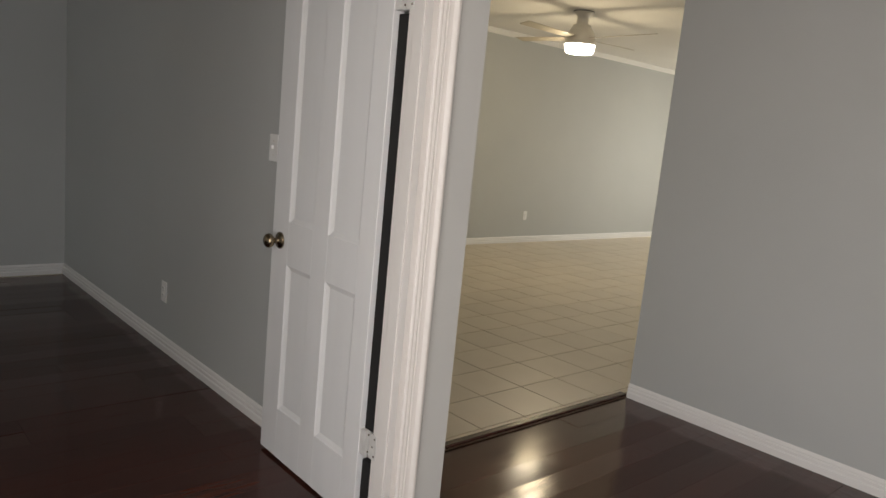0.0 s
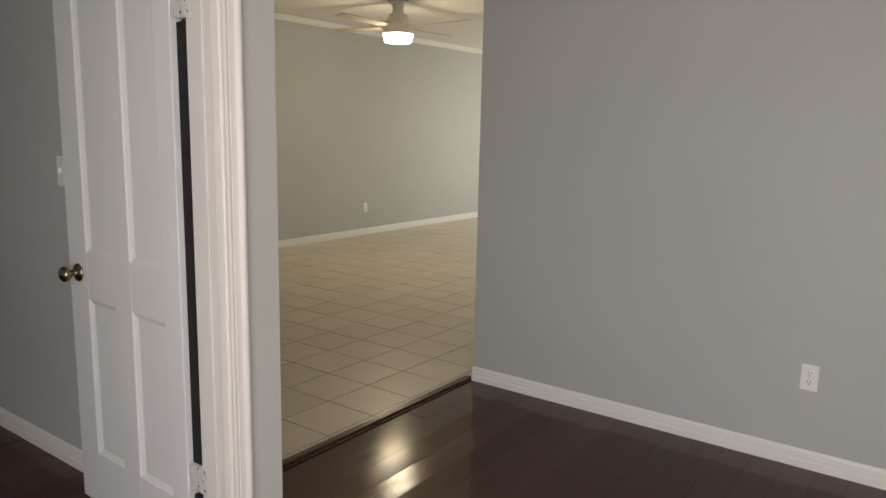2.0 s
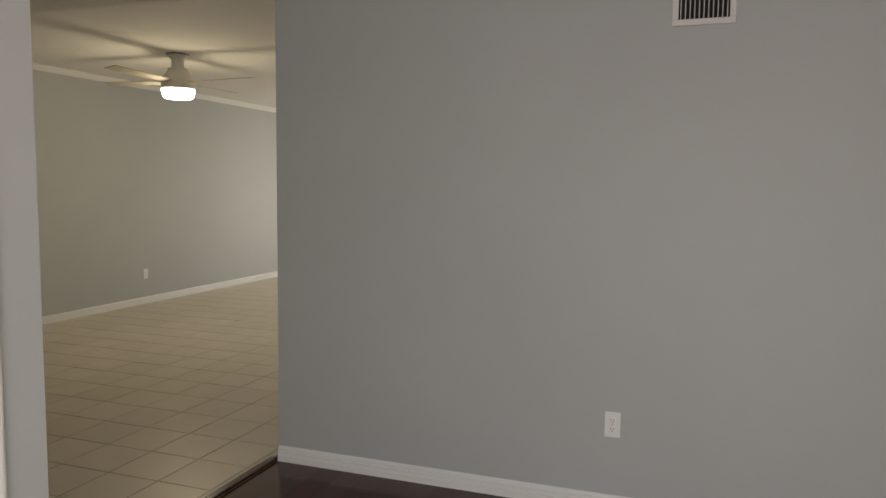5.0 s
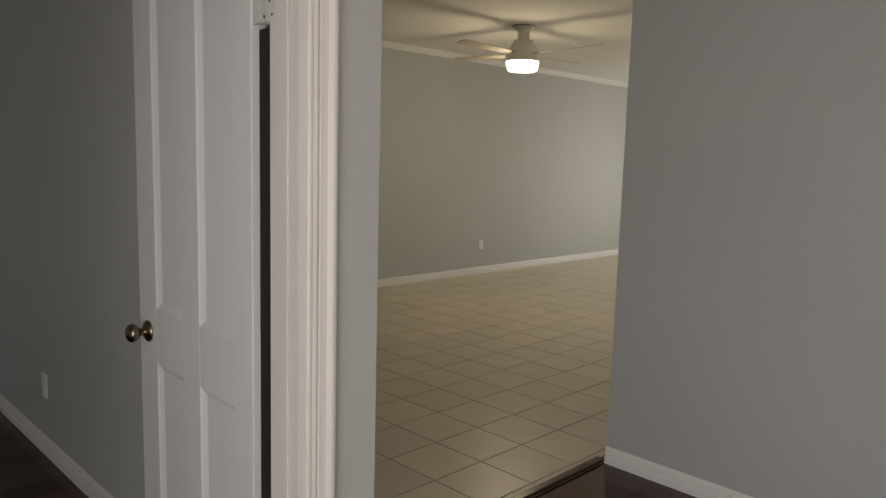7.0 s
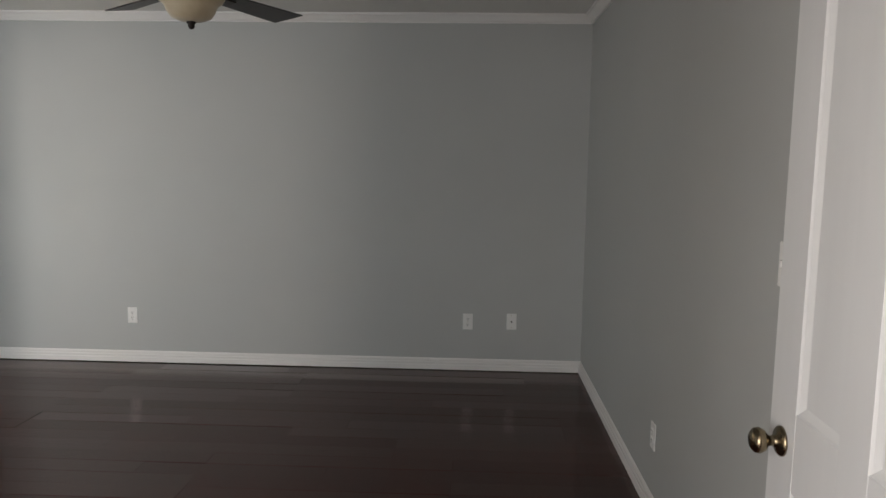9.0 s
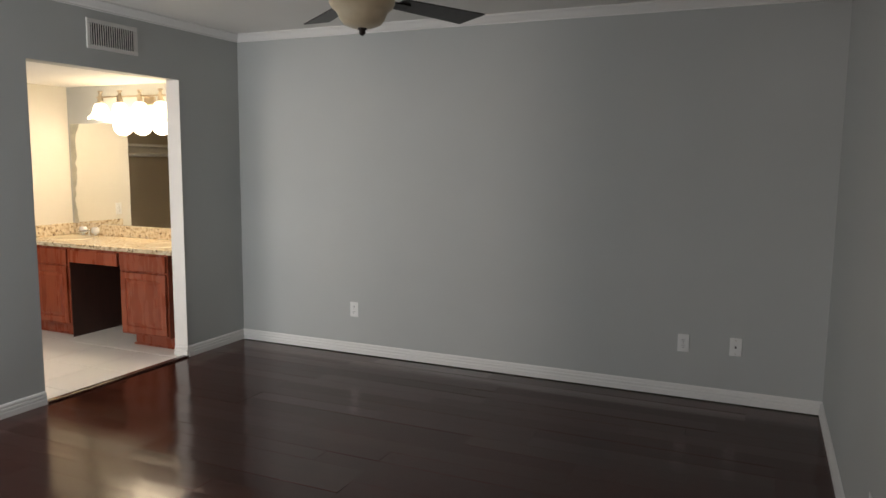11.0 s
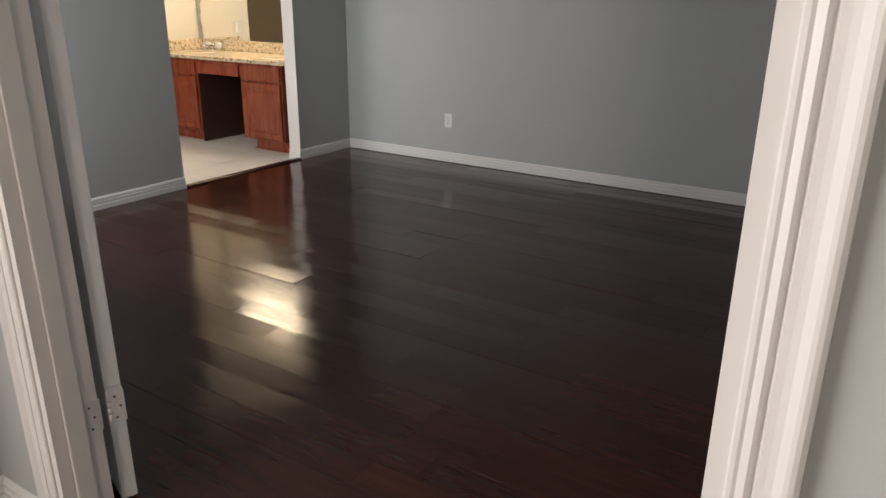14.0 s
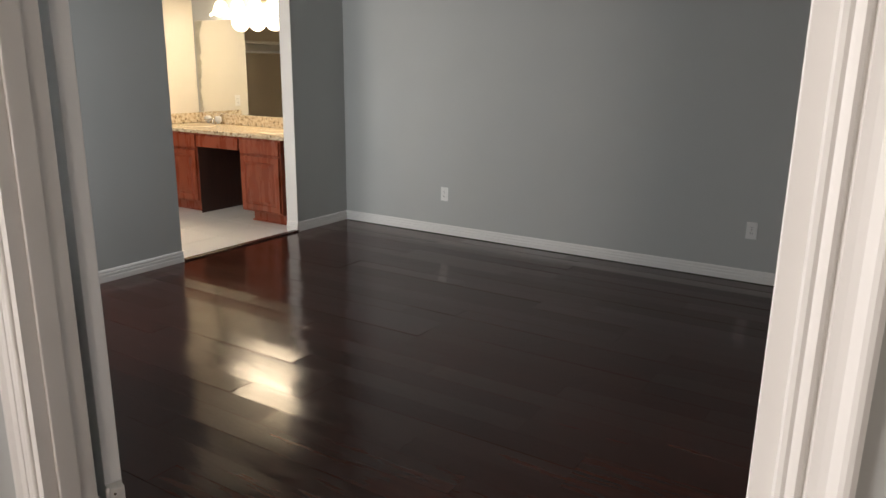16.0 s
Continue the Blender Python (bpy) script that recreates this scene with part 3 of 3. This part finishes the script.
vanity_unit(XBL + 0.002, -5.47, "vanity_cabinet", "cherry wood vanity cabinet with drawer and raised-panel door")
vanity_unit(-4.895, -4.40, "vanity_cabinet", "cherry wood vanity cabinet with drawer and raised-panel door")
kd = empty("vanity_desk")
tagged(kd, "cherry wood apron drawer above the open knee space", "drawer")
part("body", box(-5.468, YV + 0.001, 0.64, -4.897, YBB - 0.1, ZC), CHERRY, kd)
raised_front("drawer_front", -5.455, -4.91, 0.632, ZC - 0.018, kd, True)
# liners in the knee space; its shade is put into their colour
part("side_panel", box(-5.4685, YV + 0.004, 0.0, -5.464, YBB - 0.013, 0.632), CHERRY_SHADED, kd, "side panel with the knee space's shade painted in")
part("side_panel", box(-4.901, YV + 0.004, 0.10, -4.8965, YBB - 0.013, 0.632), CHERRY_SHADED, kd, "side panel with the knee space's shade painted in")
part("back_board", box(-5.468, YBB - 0.012, 0, -4.897, YBB - 0.001, 0.64), CHERRY_SHADED, kd)
top = tagged(part("countertop", box(XBL + 0.001, YV - 0.03, ZC, XLB - 0.002, YBB - 0.001, ZC + 0.035, 0.008, 3), GRANITE), "speckled golden granite vanity countertop", "countertop")
part("backsplash", box(XBL + 0.022, YBB - 0.02, ZC + 0.036, XLB - 0.002, YBB - 0.001, ZC + 0.135, 0.004, 2), GRANITE, top)
part("side_splash", box(XBL + 0.001, YV - 0.01, ZC + 0.036, XBL + 0.021, YBB - 0.001, ZC + 0.135, 0.004, 2), GRANITE, top)
for sx in (-5.77, -4.64):
    bm = turned([(0.205, 0.0), (0.200, 0.006), (0.185, 0.004), (0.15, -0.0), (0.10, 0.001), (0, 0.0015)], 36)
    for v in bm.verts:
        v.co.y *= 0.8
    bmesh.ops.translate(bm, verts=bm.verts, vec=(sx, 4.66, ZC + 0.0355))
    tagged(part("sink_basin", bm, mat("cream porcelain", (0.62, 0.53, 0.38), 0.18)), "cream oval sink basin set in the granite", "sink")
    fa = empty("faucet", (sx, 4.86, ZC + 0.035))
    tagged(fa, "chrome faucet with clear acrylic knobs", "faucet")
    part("base", box(-0.10, -0.022, 0, 0.10, 0.022, 0.012, 0.005, 2), CHROME, fa)
    bm = turned([(0.013, 0.012), (0.012, 0.05), (0.011, 0.06), (0, 0.062)], 16)
    add_box(bm, -0.010, -0.115, 0.042, 0.010, 0.0, 0.058, 0.005, 2)
    part("spout", bm, CHROME, fa)
    for kx in (-0.075, 0.075):
        part("acrylic_knob", turned([(0, 0.012), (0.014, 0.012), (0.014, 0.022), (0.031, 0.027), (0.036, 0.042), (0.033, 0.072), (0.025, 0.080), (0, 0.082)], 10, pose(kx, 0, 0)), ACRYL, fa, "clear faceted acrylic knob")
tagged(part("vanity_mirror", box(XBL + 0.03, YBB - 0.006, ZC + 0.137, XLB - 0.004, YBB - 0.001, 1.785), MIRROR), "large frameless mirror above the vanity", "mirror")


def worn_edge():
    """Where the mirror's silvering has gone along one side."""
    bm = bmesh.new()
    y, n = YBB - 0.0075, 60
    z0, z1 = ZC + 0.14, 1.782
    a, b = [], []
    for k in range(n + 1):
        z = z0 + (z1 - z0) * k / n
        w = 0.045 + 0.055 * noise.noise((0, 3.1, z * 5)) + 0.03 * noise.noise((4, 1, z * 17)) + 0.06 * max(0, (z - 1.55) / 0.2)
        a.append(bm.verts.new((XBL + 0.031, y, z)))
        b.append(bm.verts.new((XBL + 0.031 + max(0.012, w), y, z)))
    for k in range(n):
        bm.faces.new((a[k], b[k], b[k + 1], a[k + 1]))
    m = mat("tarnished silvering", (0.42, 0.42, 0.36), 0.35, 0.6, col2=(0.55, 0.54, 0.46), scale=14)
    part("tarnished_edge", bm, m, bpy.data.objects["vanity_mirror"], "tarnished wavy edge")


worn_edge()
wall_plate("power_outlet", "white power outlet on the cream wall", pose(XBL, 4.42, 0.99, 0, 0, 90), "duplex")

vl = empty("vanity_light", (-5.07, YBB, 2.0))
tagged(vl, "nickel vanity light bar with lit bell shades", "wall lamp")
part("bar", box(-0.50, -0.125, -0.010, 0.50, -0.110, 0.004, 0.004, 2), NICKEL, vl)
part("wall_plate", box(-0.06, -0.02, -0.075, 0.06, 0, 0.0, 0.006, 2), NICKEL, vl)
part("arm", box(-0.012, -0.112, -0.012, 0.012, -0.018, 0.004, 0.003, 1), NICKEL, vl)
for i in range(5):
    px = -0.455 + 0.2275 * i
    part("post", turned([(0, 0.05), (0.02, 0.05), (0.022, 0.04), (0.013, 0.032), (0.013, 0.012), (0.02, 0.008), (0.021, -0.02), (0.024, -0.022), (0.024, -0.066), (0, -0.067)], 16, pose(px, -0.118, 0)), NICKEL, vl)
    bm = bmesh.new()
    prof = [(0.024, -0.055), (0.046, -0.066), (0.058, -0.092), (0.065, -0.125), (0.078, -0.158), (0.104, -0.182)]
    lathe(bm, prof, 36, pose(px, -0.118, 0))
    for v in bm.verts:
        k = max(0, (-0.13 - v.co.z) / 0.05)
        a = math.atan2(v.co.y + 0.118, v.co.x - px)
        v.co.z += 0.010 * k * math.cos(6 * a)
    part("shade", bm, SHADE, vl, "lit white ruffled glass shade")

# closet seen in the mirror
def closet_shelf():
    sh = empty("closet_shelf", (-7.28, 2.53, 1.62))
    tagged(sh, "tan closet shelf with a hanging rod beneath it", "shelf")
    bm = bmesh.new()
    n = 10
    pts = [(0.001, 0), (0.001, 1.48), (0.20, 1.48)] + [(0.20 + 0.12 * math.sin(k * math.pi / 2 / n), 1.36 + 0.12 * math.cos(k * math.pi / 2 / n)) for k in range(1, n + 1)] + [(0.32, 0)]
    lo = [bm.verts.new((x, y, 0)) for x, y in pts]
    hi = [bm.verts.new((x, y, 0.03)) for x, y in pts]
    bm.faces.new(lo[::-1])
    bm.faces.new(hi)
    for k in range(len(pts)):
        q = (k + 1) % len(pts)
        bm.faces.new((lo[k], lo[q], hi[q], hi[k]))
    bmesh.ops.recalc_face_normals(bm, faces=bm.faces)
    part("board", bm, BWALL, sh)
    part("rod", turned([(0, 0), (0.018, 0), (0.018, 1.42), (0, 1.42)], 16, pose(0.26, 0.005, -0.10, -90)), WHITE, sh)
    part("cleat", box(0.001, 0, -0.09, 0.02, 1.48, -0.001, 0.003, 1), BWALL, sh)


closet_shelf()


def louvre_door():
    root = empty("louvered_door", (XBL - 0.06, 2.56, 0))
    tagged(root, "cream louvered closet door leaf beside the opening", "door")
    w, h = 0.93, 2.06
    for a, b in ((0, 0.06), (w / 2 - 0.04, w / 2 + 0.04), (w - 0.06, w)):
        part("stile", box(-0.014, a, 0.01, 0.014, b, h, 0.002, 1), BWALL, root)
    for z0, z1 in ((0.01, 0.16), (0.86, 0.95), (h - 0.08, h)):
        for a, b in ((0.06, w / 2 - 0.04), (w / 2 + 0.04, w - 0.06)):
            part("rail", box(-0.013, a, z0, 0.013, b, z1), BWALL, root)
    me = None
    for a in (0.06, w / 2 + 0.04):
        for z0, z1 in ((0.16, 0.86), (0.95, h - 0.08)):
            n = int((z1 - z0) / 0.034)
            for k in range(n):
                if me is None:
                    b = bmesh.new()
                    add_box(b, -0.019, 0, -0.003, 0.019, w / 2 - 0.10, 0.003)
                    me = bpy.data.meshes.new("slat")
                    b.to_mesh(me)
                    b.free()
                    me.materials.append(BWALL)
                o = new("slat", me)
                o.parent = root
                o.matrix_local = pose(0, a, z0 + (k + 0.5) * (z1 - z0) / n, 0, 40, 0)


louvre_door()

# ---- thresholds ----
setting("threshold", box(XT, 1.150, 0, XG, 1.192, 0.016, 0.006, 2), WOODE, "dark wood reducer strip between planks and tiles", "threshold")
setting("threshold_bath", box(XL - 0.03, BO0, 0, XL + 0.015, BO1 - 0.006, 0.014, 0.005, 2), WOODE, "dark wood strip at the bathroom opening", "threshold")

# ---- floors, piece by piece ----
floor = setting("floor", box(XL - 0.03, YS, -0.10, 5.0, YF, -0.012), WOODE, "dark glossy cherry plank floor", "floor")
rnd = random.Random(7)
PW = 0.127
plank_meshes = {}


def plank_mesh(length):
    key = round(length, 3)
    if key not in plank_meshes:
        bm = box(0.0002, 0.0002, -0.012, length - 0.0002, PW - 0.0002, 0.0, 0.0004, 1)
        me = bpy.data.meshes.new("plank")
        bm.to_mesh(me)
        bm.free()
        me.materials.append(WOOD)
        plank_meshes[key] = me
    return plank_meshes[key]


def lay_planks(x0, x1, y0, rows):
    for r in range(rows):
        y = y0 + r * PW
        x = x0
        first = True
        while x < x1 - 0.01:
            ln = rnd.choice((0.45, 0.75, 1.05, 1.2)) if first else rnd.choice((1.2, 1.2, 0.9, 1.5))
            first = False
            ln = min(ln, x1 - x)
            if x1 - x - ln < 0.2:
                ln = x1 - x
            o = new("plank", plank_mesh(ln))
            o.matrix_world = pose(x, y, rnd.uniform(-0.0006, 0.0), rnd.gauss(0, 0.06) + (rnd.uniform(-0.4, 0.4) if rnd.random() < 0.1 else 0), rnd.gauss(0, 0.03), 0)
            o.parent = floor
            x += ln


lay_planks(XL - 0.02, XR, YB - 0.06, 33)
lay_planks(XHL, XG, YB - 0.06 - PW * 19, 19)
lay_planks(XT, XG, YB - 0.06, 3)
bm = bmesh.new()
for k in range(60):
    y = YS + k * PW
    if y + PW < YB - 0.06 - PW * 19 + 0.01:
        add_box(bm, XHL, y, -0.012, 5.0 if y < -2.75 else XG, y + PW - 0.001, -0.0005)
rest = part("planks_rest", bm, WOOD, floor)
tagged(rest, kind="stuff")

tfloor = setting("floor_tiled_room", box(XT, 1.16, -0.10, XTE, YTF, -0.003), GROUT, "beige square ceramic tile floor with brown grout", "floor")
TS = 0.3075
tm = {}


def tile_mesh(w, h, material, key):
    key = (round(w, 3), round(h, 3), key)
    if key not in tm:
        b = box(0.003, 0.003, -0.008, w - 0.003, h - 0.003, 0.0, 0.0012, 1)
        me = bpy.data.meshes.new("tile")
        b.to_mesh(me)
        b.free()
        me.materials.append(material)
        tm[key] = me
    return tm[key]


def lay_tiles(root, ox, oy, ts, x0, x1, y0, y1, material, key, xlim):
    far = bmesh.new()
    i0, j0 = math.floor((x0 - ox) / ts), math.floor((y0 - oy) / ts)
    for i in range(i0, math.ceil((x1 - ox) / ts)):
        for j in range(j0, math.ceil((y1 - oy) / ts)):
            a, b = max(x0, ox + i * ts), max(y0, oy + j * ts)
            c, d = min(x1, ox + (i + 1) * ts), min(y1, oy + (j + 1) * ts)
            if c - a < 0.02 or d - b < 0.02:
                continue
            if a < xlim:
                o = new("tile", tile_mesh(c - a, d - b, material, key))
                o.matrix_world = pose(a, b, rnd.uniform(-0.0004, 0.0), rnd.gauss(0, 0.05), rnd.gauss(0, 0.05))
                o.parent = root
            else:
                add_box(far, a + 0.0025, b + 0.0025, -0.008, c - 0.0025, d - 0.0025, 0)
    if len(far.verts):
        tagged(part("tiles_rest", far, material, root), kind="stuff")
    else:
        far.free()


lay_tiles(tfloor, 1.893, 1.545, TS, XT, XTE, 1.19, YTF, TILE, "t", 6.5)
bfloor = setting("floor_bath", box(-7.28, YBS, -0.10, XL - 0.02, YBB, -0.003), BGROUT, "pale large ceramic tile bathroom floor", "floor")
lay_tiles(bfloor, -4.6, 3.4, 0.45, -7.28, XL - 0.025, YBS, YBB, BTILE, "b", 99)
